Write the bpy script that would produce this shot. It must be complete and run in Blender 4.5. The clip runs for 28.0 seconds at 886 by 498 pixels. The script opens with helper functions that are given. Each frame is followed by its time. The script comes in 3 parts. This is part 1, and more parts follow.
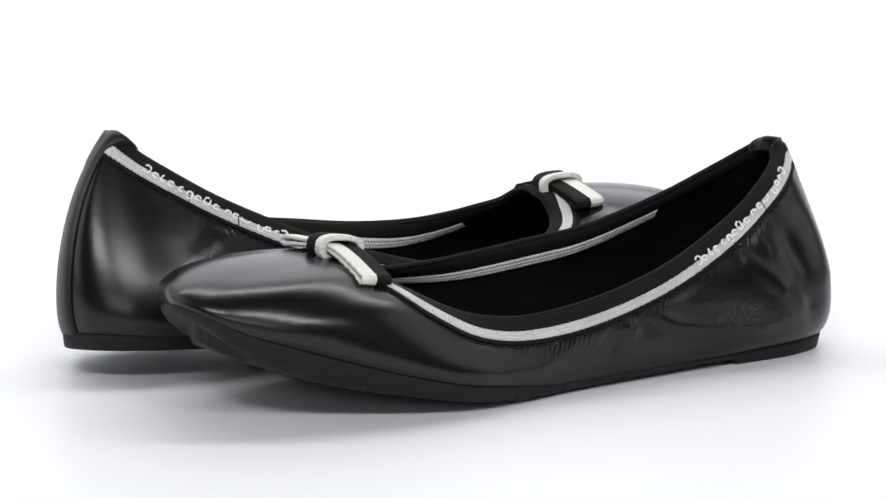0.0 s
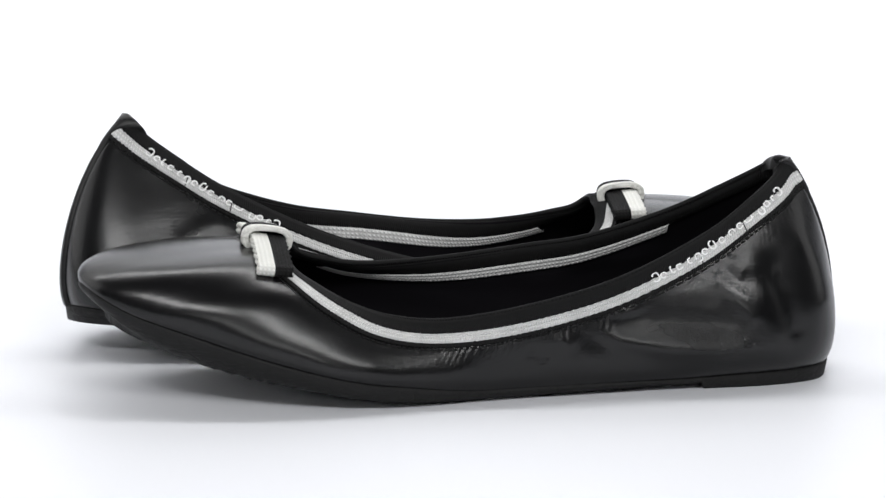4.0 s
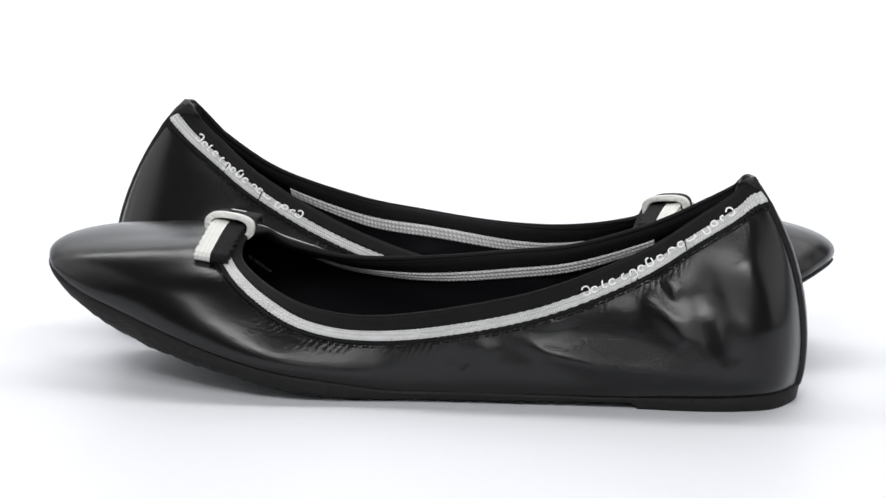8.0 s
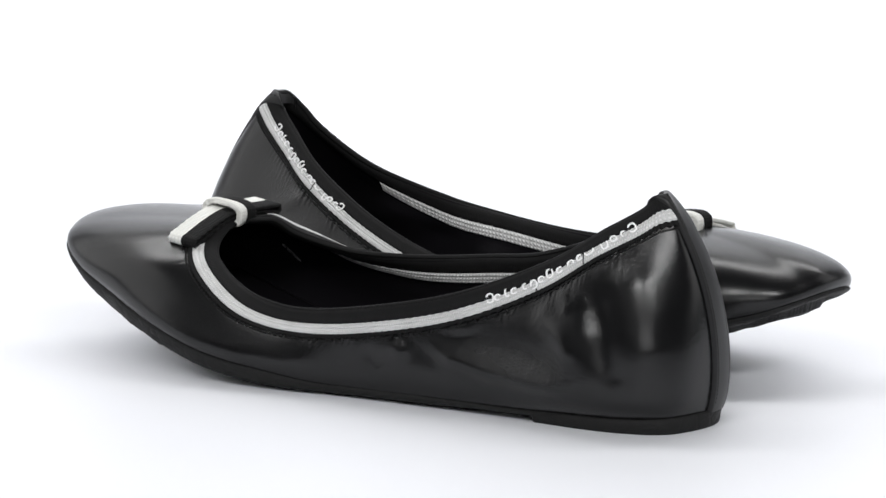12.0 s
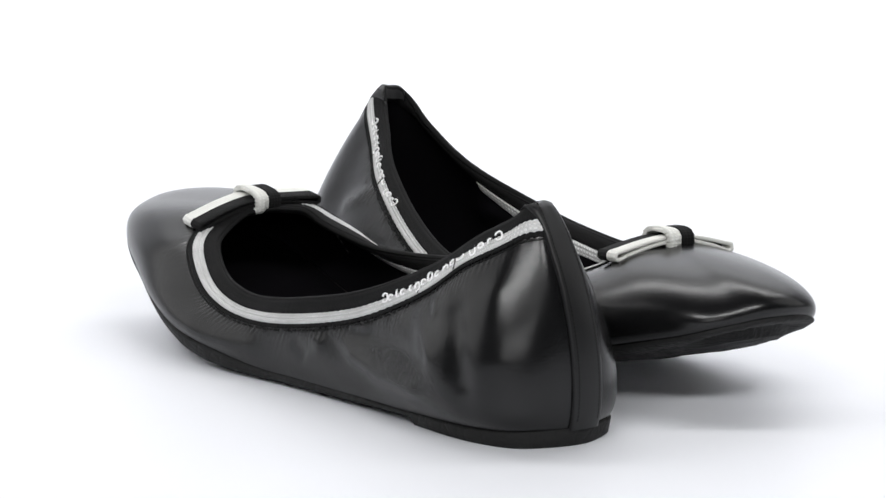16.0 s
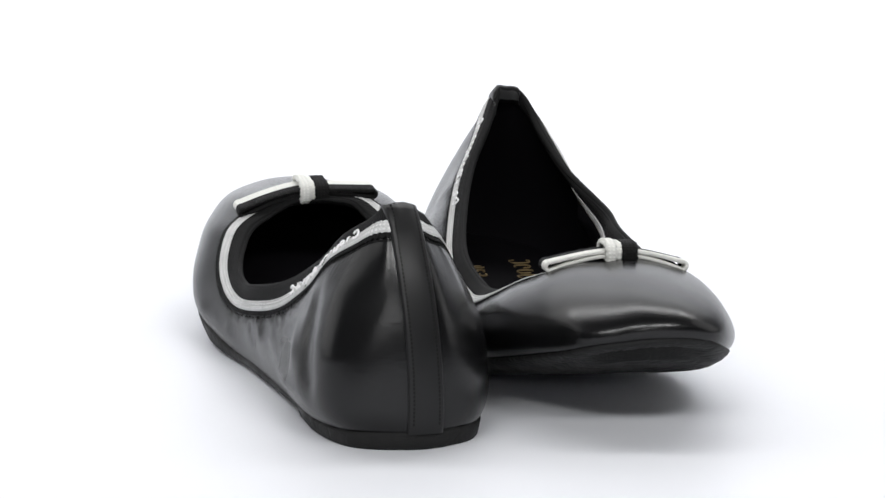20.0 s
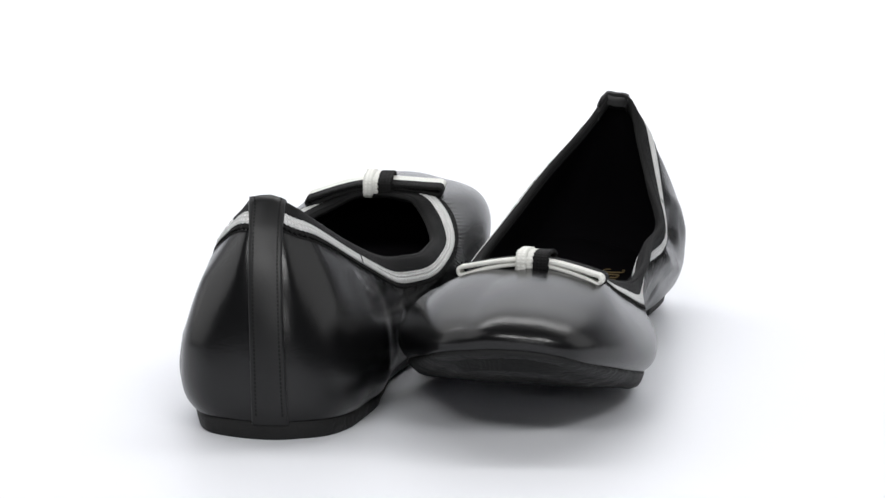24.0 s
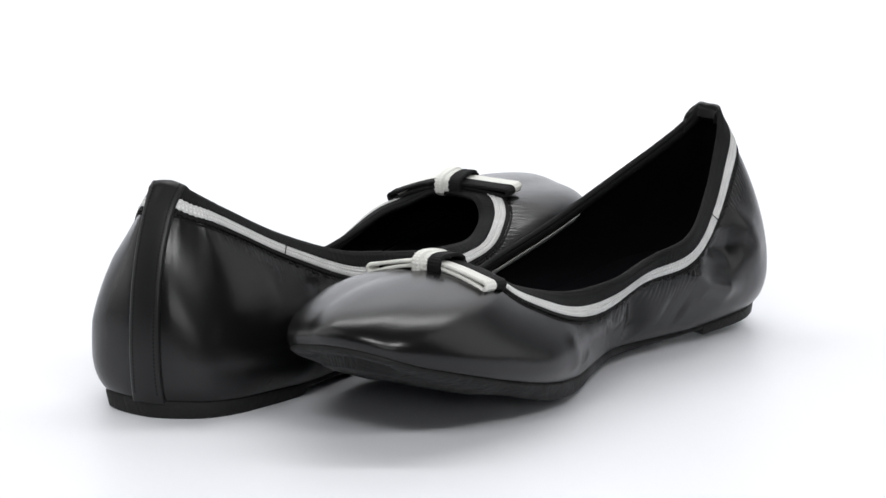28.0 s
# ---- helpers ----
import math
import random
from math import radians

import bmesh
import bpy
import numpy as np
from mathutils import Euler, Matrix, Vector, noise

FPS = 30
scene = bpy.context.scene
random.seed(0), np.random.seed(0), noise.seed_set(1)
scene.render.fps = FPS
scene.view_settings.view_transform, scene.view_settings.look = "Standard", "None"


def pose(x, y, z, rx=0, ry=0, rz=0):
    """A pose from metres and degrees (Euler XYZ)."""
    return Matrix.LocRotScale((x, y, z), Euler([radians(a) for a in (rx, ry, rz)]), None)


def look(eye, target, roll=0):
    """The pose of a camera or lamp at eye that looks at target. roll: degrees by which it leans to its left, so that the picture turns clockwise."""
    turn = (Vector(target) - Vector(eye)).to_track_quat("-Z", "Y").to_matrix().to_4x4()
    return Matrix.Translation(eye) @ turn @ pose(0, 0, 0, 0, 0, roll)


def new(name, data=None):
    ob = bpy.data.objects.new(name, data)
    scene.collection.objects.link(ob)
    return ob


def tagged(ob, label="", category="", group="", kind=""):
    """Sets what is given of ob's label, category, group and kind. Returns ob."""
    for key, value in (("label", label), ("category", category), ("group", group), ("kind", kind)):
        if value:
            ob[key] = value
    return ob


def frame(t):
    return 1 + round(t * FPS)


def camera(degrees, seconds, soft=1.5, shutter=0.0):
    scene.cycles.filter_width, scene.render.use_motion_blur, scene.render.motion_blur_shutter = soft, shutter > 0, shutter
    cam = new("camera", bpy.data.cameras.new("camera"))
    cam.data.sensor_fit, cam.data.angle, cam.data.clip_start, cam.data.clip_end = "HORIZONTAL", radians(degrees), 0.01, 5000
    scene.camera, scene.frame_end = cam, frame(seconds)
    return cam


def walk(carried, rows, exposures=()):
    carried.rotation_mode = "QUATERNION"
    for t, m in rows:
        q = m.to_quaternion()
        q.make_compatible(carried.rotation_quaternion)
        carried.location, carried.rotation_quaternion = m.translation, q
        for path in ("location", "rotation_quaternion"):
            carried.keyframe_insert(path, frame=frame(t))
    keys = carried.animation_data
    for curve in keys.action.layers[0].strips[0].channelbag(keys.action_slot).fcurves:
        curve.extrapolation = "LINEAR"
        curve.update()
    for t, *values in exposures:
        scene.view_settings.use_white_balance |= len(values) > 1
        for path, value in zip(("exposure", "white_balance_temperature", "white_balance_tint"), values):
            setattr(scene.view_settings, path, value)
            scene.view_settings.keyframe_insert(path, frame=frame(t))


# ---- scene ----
# ---- camera ----
cam = camera(16.9, 28.0)
# the head stays in its place and pans a few hundredths of a degree: seconds, pan, tilt
PAN = [(0, 0.072, -0.009), (1, 0.032, -0.009), (2, -0.017, -0.004), (3, -0.065, -0.001), (4, -0.070, 0.001), (6, -0.059, 0.004), (8, -0.056, 0.007),
       (11, -0.059, 0.014), (15, -0.060, 0.016), (17, -0.054, 0.017), (19, -0.033, 0.018), (21, -0.017, 0.020), (24, 0.016, 0.023), (26, 0.035, 0.020), (28, 0.058, 0.018)]
walk(cam, [(t, pose(0, -0.94, 0.208, 90 - 10.423 + tilt, -0.233, 0.054 + pan)) for t, pan, tilt in PAN])

# ---- light: a white sweep lit by soft boxes overhead, at the sides and on the back wall ----
world = bpy.data.worlds.new("studio")
scene.world = world
world.use_nodes = True
world.node_tree.nodes["Background"].inputs[0].default_value = (0.9, 0.93, 1.0, 1)
world.node_tree.nodes["Background"].inputs[1].default_value = 0.045


def soft_box(name, eye, target, wide, deep, watts, colour=(1, 1, 1)):
    lamp = bpy.data.lights.new(name, "AREA")
    lamp.shape, lamp.size, lamp.size_y, lamp.energy, lamp.color = "RECTANGLE", wide, deep, watts, colour
    new(name, lamp).matrix_world = look(eye, target)


soft_box("overhead_soft_box", (0, 1.1, 1.6), (0, 0.92, 0), 3.4, 1.6, 14.0)
soft_box("low_front_soft_box", (0.05, -1.6, 0.5), (0, 0, 0.03), 0.9, 0.16, 2.4)
soft_box("side_soft_box", (-1.5, 0.25, 0.75), (0, 0.1, 0.1), 1.4, 1.3, 7.0)
soft_box("side_soft_box", (1.6, 0.1, 0.8), (0, 0.1, 0.1), 1.0, 1.3, 4.0)
soft_box("front_soft_box", (0.5, -1.2, 1.1), (0, 0, 0.05), 0.7, 0.2, 8.5)
soft_box("front_soft_box", (-0.4, -1.25, 1.1), (0, 0, 0.05), 0.7, 0.2, 8.5)
soft_box("back_wall_light", (0, 0.9, 2.2), (0, 2.2, 0.6), 3.4, 0.5, 65)

# ---- materials ----


def material(name, base, rough=0.5, spec=0.5, metal=0.0):
    m = bpy.data.materials.new(name)
    m.use_nodes = True
    b = m.node_tree.nodes["Principled BSDF"]
    b.inputs["Base Color"].default_value = (*base, 1)
    b.inputs["Roughness"].default_value = rough
    b.inputs["Specular IOR Level"].default_value = spec
    b.inputs["Metallic"].default_value = metal
    return m, m.node_tree.nodes, m.node_tree.links, b


def coords(nodes, links, kind="Object", scale=(1, 1, 1)):
    c = nodes.new("ShaderNodeTexCoord")
    mp = nodes.new("ShaderNodeMapping")
    mp.inputs["Scale"].default_value = scale
    links.new(c.outputs[kind], mp.inputs["Vector"])
    return mp.outputs["Vector"]


def texture(nodes, links, kind, vector, scale, **kw):
    tx = nodes.new(kind)
    tx.inputs["Scale"].default_value = scale
    for k, v in kw.items():
        tx.inputs[k].default_value = v
    links.new(vector, tx.inputs["Vector"])
    return tx


def spread(nodes, links, fac, low, high, f0=0.0, f1=1.0):
    r = nodes.new("ShaderNodeMapRange")
    r.inputs["From Min"].default_value, r.inputs["From Max"].default_value = f0, f1
    r.inputs["To Min"].default_value, r.inputs["To Max"].default_value = low, high
    links.new(fac, r.inputs["Value"])
    return r.outputs["Result"]


def blend(nodes, links, fac, a, b):
    x = nodes.new("ShaderNodeMix")
    x.data_type = "RGBA"
    x.inputs["A"].default_value, x.inputs["B"].default_value = (*a, 1), (*b, 1)
    links.new(fac, x.inputs["Factor"])
    return x.outputs["Result"]


def bump(nodes, links, height, strength, distance, normal=None):
    b = nodes.new("ShaderNodeBump")
    b.inputs["Strength"].default_value, b.inputs["Distance"].default_value = strength, distance
    links.new(height, b.inputs["Height"])
    if normal:
        links.new(normal, b.inputs["Normal"])
    return b.outputs["Normal"]


def leather(name, base, rough, grain, spec=0.3, creased=False):
    m, n, l, b = material(name, base, rough, spec)
    v = coords(n, l)
    soft = texture(n, l, "ShaderNodeTexNoise", v, 45.0, Detail=5.0)
    fine = texture(n, l, "ShaderNodeTexVoronoi", v, 1000.0)
    crease = texture(n, l, "ShaderNodeTexNoise", v, 420.0, Detail=6.0, Roughness=0.65)
    l.new(blend(n, l, soft.outputs["Fac"], tuple(c * 0.8 for c in base), tuple(c * 1.25 for c in base)), b.inputs["Base Color"])
    l.new(spread(n, l, soft.outputs["Fac"], rough - 0.05, rough + 0.07, 0.3, 0.7), b.inputs["Roughness"])
    one = bump(n, l, fine.outputs["Distance"], 0.08 * grain, 0.0003)
    if creased:
        worn = n.new("ShaderNodeAttribute")
        worn.attribute_name = "crinkle"
        wrinkle = texture(n, l, "ShaderNodeTexNoise", v, 1000.0, Detail=5.0, Roughness=0.65, Distortion=1.5)
        times = n.new("ShaderNodeMath")
        times.operation = "MULTIPLY"
        l.new(worn.outputs["Fac"], times.inputs[0])
        flat = spread(n, l, soft.outputs["Fac"], rough - 0.02, rough + 0.02, 0.3, 0.7)
        dull = n.new("ShaderNodeMath")
        dull.operation = "MULTIPLY_ADD"
        dull.inputs[1].default_value = 0.04
        l.new(worn.outputs["Fac"], dull.inputs[0]), l.new(flat, dull.inputs[2]), l.new(dull.outputs[0], b.inputs["Roughness"])
        pebble = n.new("ShaderNodeMath")
        pebble.operation = "MULTIPLY_ADD"
        pebble.inputs[1].default_value = 0.3
        l.new(fine.outputs["Distance"], pebble.inputs[0]), l.new(wrinkle.outputs["Fac"], pebble.inputs[2])
        l.new(pebble.outputs[0], times.inputs[1])
        one = bump(n, l, times.outputs[0], 0.55, 0.0006, one)
    l.new(bump(n, l, crease.outputs["Fac"], 0.045 * grain, 0.0005, one), b.inputs["Normal"])
    return m


def tread(name):
    m, n, l, b = material(name, (0.010, 0.010, 0.010), 0.6, 0.2)
    v = coords(n, l)
    fine = texture(n, l, "ShaderNodeTexNoise", v, 700.0, Detail=4.0)
    cell = texture(n, l, "ShaderNodeTexVoronoi", v, 170.0)
    cell.feature = "DISTANCE_TO_EDGE"
    worn = texture(n, l, "ShaderNodeTexNoise", v, 60.0, Detail=5.0)
    l.new(blend(n, l, worn.outputs["Fac"], (0.007, 0.007, 0.007), (0.016, 0.016, 0.016)), b.inputs["Base Color"])
    l.new(spread(n, l, worn.outputs["Fac"], 0.45, 0.75, 0.3, 0.7), b.inputs["Roughness"])
    pleat = texture(n, l, "ShaderNodeTexNoise", coords(n, l, "Object", (1, 1, 3)), 110.0, Detail=3.0, Distortion=2.5)
    one = bump(n, l, pleat.outputs["Fac"], 0.35, 0.0012, bump(n, l, fine.outputs["Fac"], 0.25, 0.0004))
    l.new(bump(n, l, spread(n, l, cell.outputs["Distance"], 0.0, 1.0, 0.0, 0.12), 0.2, 0.0005, one), b.inputs["Normal"])
    return m


def woven(name, base, dark, rib, row, strength):
    m, n, l, b = material(name, base, 0.85, 0.2)
    uv = coords(n, l, "UV")
    along = n.new("ShaderNodeTexWave")
    along.bands_direction, along.wave_profile = "X", "SIN"
    along.inputs["Scale"].default_value, along.inputs["Distortion"].default_value = 0.314 / rib, 0.6
    across = n.new("ShaderNodeTexWave")
    across.bands_direction = "Y"
    across.inputs["Scale"].default_value, across.inputs["Distortion"].default_value = 0.314 / row, 0.8
    l.new(uv, along.inputs["Vector"]), l.new(uv, across.inputs["Vector"])
    mul = n.new("ShaderNodeMath")
    mul.operation = "MULTIPLY"
    l.new(along.outputs["Fac"], mul.inputs[0]), l.new(across.outputs["Fac"], mul.inputs[1])
    dirt = texture(n, l, "ShaderNodeTexNoise", coords(n, l), 160.0, Detail=4.0)
    add = n.new("ShaderNodeMath")
    add.operation = "MULTIPLY_ADD"
    add.inputs[1].default_value = 0.45
    l.new(dirt.outputs["Fac"], add.inputs[0]), l.new(spread(n, l, mul.outputs[0], 0.25, 0.75), add.inputs[2])
    l.new(blend(n, l, add.outputs[0], dark, base), b.inputs["Base Color"])
    l.new(bump(n, l, mul.outputs[0], strength, 0.0005), b.inputs["Normal"])
    return m


LEATHER = leather("black_leather", (0.0035, 0.0035, 0.0038), 0.25, 0.7, 0.41, True)
STRIP_LEATHER = leather("black_strip_leather", (0.006, 0.006, 0.0063), 0.38, 0.7, 0.35)
LINING = leather("black_lining", (0.003, 0.0026, 0.0038), 0.8, 0.6, 0.1)
SOLE = tread("black_rubber")
WHITE_RIB = woven("white_stripe_ribbon", (0.85, 0.85, 0.845), (0.30, 0.30, 0.295), 0.0008, 0.0013, 0.9)
BLACK_RIB = woven("black_binding_ribbon", (0.010, 0.010, 0.0104), (0.0025, 0.0025, 0.0025), 0.0007, 0.012, 0.6)
WHITE_BOW = woven("white_bow_ribbon", (0.84, 0.84, 0.80), (0.55, 0.55, 0.52), 0.0009, 0.0013, 0.45)
BLACK_BOW = woven("black_bow_ribbon", (0.010, 0.010, 0.010), (0.004, 0.004, 0.004), 0.0008, 0.0011, 0.45)
THREAD, *_ = material("black_thread", (0.006, 0.006, 0.006), 0.75, 0.2)
PRINT_WHITE, *_ = material("white_print", (0.9, 0.9, 0.9), 0.55, 0.3)
PRINT_GOLD, *_ = material("gold_print", (0.30, 0.22, 0.11), 0.5, 0.4, 0.5)
PRINT_GREY, *_ = material("grey_print", (0.3, 0.3, 0.3), 0.6, 0.3)


def paper_white():
    m, n, l, b = material("white_sweep", (0.86, 0.865, 0.885), 0.45, 0.4)
    tx = texture(n, l, "ShaderNodeTexNoise", coords(n, l), 3.0, Detail=3.0)
    l.new(blend(n, l, tx.outputs["Fac"], (0.735, 0.745, 0.78), (0.765, 0.775, 0.81)), b.inputs["Base Color"])
    return m


SWEEP = paper_white()

# ---- mesh helpers ----


def link(name, mesh, mats, parent=None, label="", smooth=True):
    for m in mats if isinstance(mats, (list, tuple)) else [mats]:
        mesh.materials.append(m)
    if smooth:
        mesh.polygons.foreach_set("use_smooth", [True] * len(mesh.polygons))
    ob = new(name, mesh)
    ob.parent = parent
    if label:
        ob["label"] = label
    return ob


def part(name, bm, mats, parent=None, label="", smooth=True):
    mesh = bpy.data.meshes.new(name)
    bm.to_mesh(mesh)
    bm.free()
    return link(name, mesh, mats, parent, label, smooth)


def grid(name, P, mats, parent=None, label="", wrap=False, flip=False, uv=None, slots=None):
    """A mesh from an array of points P[i, j]; wrap joins the last i to the first."""
    ni, nj = P.shape[:2]
    faces, fuv, fslot = [], [], []
    for i in range(ni if wrap else ni - 1):
        k = (i + 1) % ni
        for j in range(nj - 1):
            f = [i * nj + j, k * nj + j, k * nj + j + 1, i * nj + j + 1]
            c = [(i, j), (i + 1, j), (i + 1, j + 1), (i, j + 1)]
            if flip:
                f, c = f[::-1], c[::-1]
            faces.append(f), fuv.append(c)
            if slots is not None:
                fslot.append(slots(i, j))
    mesh = bpy.data.meshes.new(name)
    mesh.from_pydata(P.reshape(-1, 3).tolist(), [], faces)
    if uv is not None:
        U = np.concatenate([uv, uv[:1] + np.array([uv[-1, 0, 0] * (1 + 1 / max(ni - 1, 1)), 0])]) if wrap else uv
        layer = mesh.uv_layers.new(name="uv")
        layer.data.foreach_set("uv", [x for c in fuv for i, j in c for x in U[i, j]])
    if slots is not None:
        mesh.update()
        mesh.polygons.foreach_set("material_index", fslot)
    mesh.update()
    return link(name, mesh, mats, parent, label)


def ring_spline(rows, n):
    """A closed smooth curve through rows, n samples."""
    rows = np.array(rows, float)
    m = len(rows)
    out = []
    for q in np.arange(n) / n * m:
        i, u = int(q), q - int(q)
        a, b, c, d = (rows[(i + k - 1) % m] for k in range(4))
        out.append(0.5 * (2 * b + (c - a) * u + (2 * a - 5 * b + 4 * c - d) * u * u + (3 * b - a - 3 * c + d) * u ** 3))
    return np.array(out)


def unit(v):
    return v / np.maximum(np.linalg.norm(v, axis=-1, keepdims=True), 1e-12)

# ---- the shoe: sizes in millimetres, x from heel to toe, y to the outer side of the foot, z up ----
# each row: sole edge x, y | top edge x, y, z | lower bulge out, up | upper bulge out, up
ROWS_LEFT = [
    (3.6, 0.7, 20.6, 4, 67.6, 2.9, 9.5, 19.8, -19.5), (5.2, 10.4, 18.7, 7.2, 67.5, 4.5, 8.2, 16.4, -21), (10.1, 19.8, 20.4, 8.3, 66.8, 9.5, 7.9, 15.1, -21.7),
    (19.2, 24.5, 23.3, 11.3, 63.2, 13.2, 8.3, 15.1, -20.3), (32.6, 26.8, 33, 16.8, 57, 12.4, 8.8, 12.3, -17.6),
    (53, 26.8, 48.9, 20.3, 46.9, 9.4, 8.6, 6.6, -14.1), (83.6, 27.7, 77.3, 25.2, 35, 4.2, 11.6, -0.1, -7.1),
    (113.6, 29.3, 106.1, 28.7, 28.5, 3.5, 8.9, 0.6, -4.8), (141.8, 33.6, 130.8, 27.1, 24.9, 3.9, 7, 0.7, -5),
    (165.1, 35.2, 147.6, 25.4, 26.2, 6, 5.9, 3.3, -6.8), (184.8, 31.4, 160, 22, 30.2, 7.3, 5.8, 10.9, -4.5), (205.3, 24.5, 169.9, 16.9, 35.5, 6.4, 5, 18, -1.8),
    (220.9, 19.3, 175.1, 9.5, 39, 4.4, 4.4, 23.9, 0.5), (232.9, 12.2, 176.1, 1.7, 43, 3.6, 5.2, 28.2, 1.8), (237.6, 3.6, 175.8, -3.6, 43.5, 4.3, 7.6, 31, 2.3),
    (237.9, -5, 175.4, -7.7, 43.9, 6, 10.7, 31.8, 2), (233, -17.1, 174.3, -12.8, 43.4, 8, 13.1, 29.9, 1.6),
    (226.5, -29.3, 172.1, -18.4, 42.4, 9.8, 14.2, 25.1, 1.6), (213, -36.2, 167.8, -22.5, 38.4, 10.3, 14.1, 18.8, 1.5),
    (195.2, -38.8, 160, -25.5, 35.5, 9.5, 13.6, 12.8, 0.4), (174.5, -38.1, 148.7, -28.1, 33.1, 7.7, 12.9, 7.5, -2.4),
    (149.6, -36.4, 134.2, -28.3, 33.1, 5.5, 12.6, 5.9, -4.8), (124.7, -30.8, 115.3, -28.3, 34.3, 5.2, 12.2, 3.6, -7.8),
    (100, -26, 94.3, -25.9, 37.1, 5.3, 11.8, 3.3, -10.1), (75.2, -23.7, 74.4, -21.7, 40.4, 6.5, 12.6, 6.2, -11.4),
    (50.7, -24.2, 50, -15.1, 49.1, 9.1, 10.5, 10.3, -12.1), (31.8, -21.9, 33, -7.9, 58.2, 9.6, 10, 11.6, -13.4),
    (20.4, -19.7, 24.6, -3.9, 63.2, 8.5, 10, 11.2, -14.3), (11, -14.9, 22.4, -1.3, 65.1, 7.5, 10.2, 12.3, -16.8),
    (5.9, -7, 20.9, 1.1, 66.8, 5.7, 10.2, 18.4, -18.9)]
ROWS_RIGHT = [
    (0, 13.5, 16.5, 2.2, 64.9, 4.5, 9.8, 16.6, -19.2), (1.8, 20.5, 16.9, 4.8, 65.2, 5.2, 10, 18.8, -18.7), (5.9, 26.4, 19, 5.8, 62.9, 6.4, 8.8, 16.6, -18.6),
    (15, 31.4, 23, 7.7, 59.4, 5.5, 8.9, 12.3, -15.7), (29.8, 33.8, 32.3, 11.7, 53.9, 4.9, 9.3, 8.9, -12), (51, 33, 48.5, 18.6, 45.5, 10.9, 9.7, 8.4, -10.2),
    (82.7, 31.6, 76.3, 25.3, 35, 11.9, 13.1, 6.1, -8), (114.4, 30.6, 104.7, 29.2, 27.9, 9.1, 10.6, 6.5, -6.5),
    (143.9, 34.3, 130.2, 27.3, 24.3, 6.6, 8.7, 5.6, -5), (167.9, 36, 147.4, 25.5, 26, 5.8, 7.6, 7.8, -3), (186.8, 32.4, 160.1, 21.2, 29.7, 9.3, 7.3, 14.7, 0.7),
    (205.3, 25.7, 169.2, 15, 34.4, 9.8, 6.3, 21.6, 4.5), (219.2, 19.5, 173.3, 7.1, 37.7, 8.2, 5.8, 27.1, 7.1),
    (229.9, 12.5, 173.8, -0.1, 42.2, 6.7, 6.8, 30.1, 7.7), (234.3, 2, 173.5, -5, 43.1, 6.7, 9.1, 30.7, 6.9),
    (236.2, -6.5, 173.5, -8.6, 44.1, 7.2, 11.2, 29.2, 5.1), (235.2, -18, 173.3, -13.2, 43.8, 6.4, 11.3, 25.1, 2.1),
    (229.7, -26.6, 172.4, -17.5, 42.2, 6, 9.5, 19.1, -1.1), (214, -33, 168.7, -21.5, 38.6, 7.6, 7.7, 12.3, -3.3),
    (194.3, -36.1, 161.4, -24.9, 35.9, 9.6, 6.8, 6.4, -4.6), (172.7, -35.8, 150.1, -27.6, 32.7, 11.3, 6.4, 1.6, -5.9),
    (148.7, -30, 135.1, -27.2, 30.6, 9.2, 7.1, -1.2, -6), (124.6, -21.2, 115.6, -26.8, 30, 7.7, 7.9, -4.8, -7.3),
    (100.5, -13.5, 93.3, -24.4, 31.6, 7.4, 8.2, -5.3, -8.7), (75.6, -12.9, 71.4, -24.3, 33.6, 12.8, 8, 0.5, -9.4),
    (50.8, -16, 45, -15, 41.8, 14.7, 6.4, 8.7, -10), (28.1, -17.5, 27.9, -8.4, 52.5, 14.3, 6.2, 14.3, -11.5),
    (14.5, -13.7, 20.8, -5.8, 59.3, 10.9, 6.4, 12.4, -13.9), (6.7, -5.4, 17.7, -3.8, 62.7, 8.5, 7.3, 10.4, -17.9),
    (2, 4.7, 16.3, -1.2, 64.7, 5.1, 8.7, 12.9, -19.7)]
EDGE_X = [-5, 20, 38, 55, 80, 102, 125, 142, 157, 168, 185, 202, 219, 228, 237, 242]
EDGE_LEFT = [5.6, 4.4, 4.1, 3.3, 3.3, 3.3, 3.4, 5.8, 7.8, 10.3, 14.8, 20.2, 26.0, 29.0, 34.9, 38.1]
EDGE_RIGHT = [5.5, 4.3, 3.8, 3.3, 3.3, 3.7, 4.3, 5.8, 7.8, 10.3, 14.8, 20.2, 26.0, 29.0, 34.3, 38.0]
BASE_X = [-5, 52, 62, 100, 128, 142, 157, 168, 176, 185, 193, 202, 210, 219, 228, 235, 242]
BASE_LEFT = [1.4, 1.4, 1.4, 0.5, 0.5, 0.9, 2.6, 4.4, 6.1, 7.3, 8.8, 11.0, 14.2, 17.6, 22.1, 26.8, 33.1]
BASE_RIGHT = [1.4, 1.4, 1.4, 0.7, 0.6, 0.7, 2.1, 4.5, 7.5, 10.4, 12.2, 14.9, 18.4, 21.9, 25.5, 28.9, 33.7]
NI, NJ = 1200, 52


def smooth_table(x, xs, ys):
    return sum(np.interp(x + o, xs, ys) for o in (-6, -3, 0, 3, 6)) / 5


def sole_height(x, y, xs, ys, twist):
    """Height of the sole; the heel may be twisted down towards the inner side by twist."""
    f = np.clip((130 - x) / 70, 0, 1)
    return smooth_table(x, xs, ys) - twist * f * f * (3 - 2 * f) * np.clip(23 - y, -9, 60)


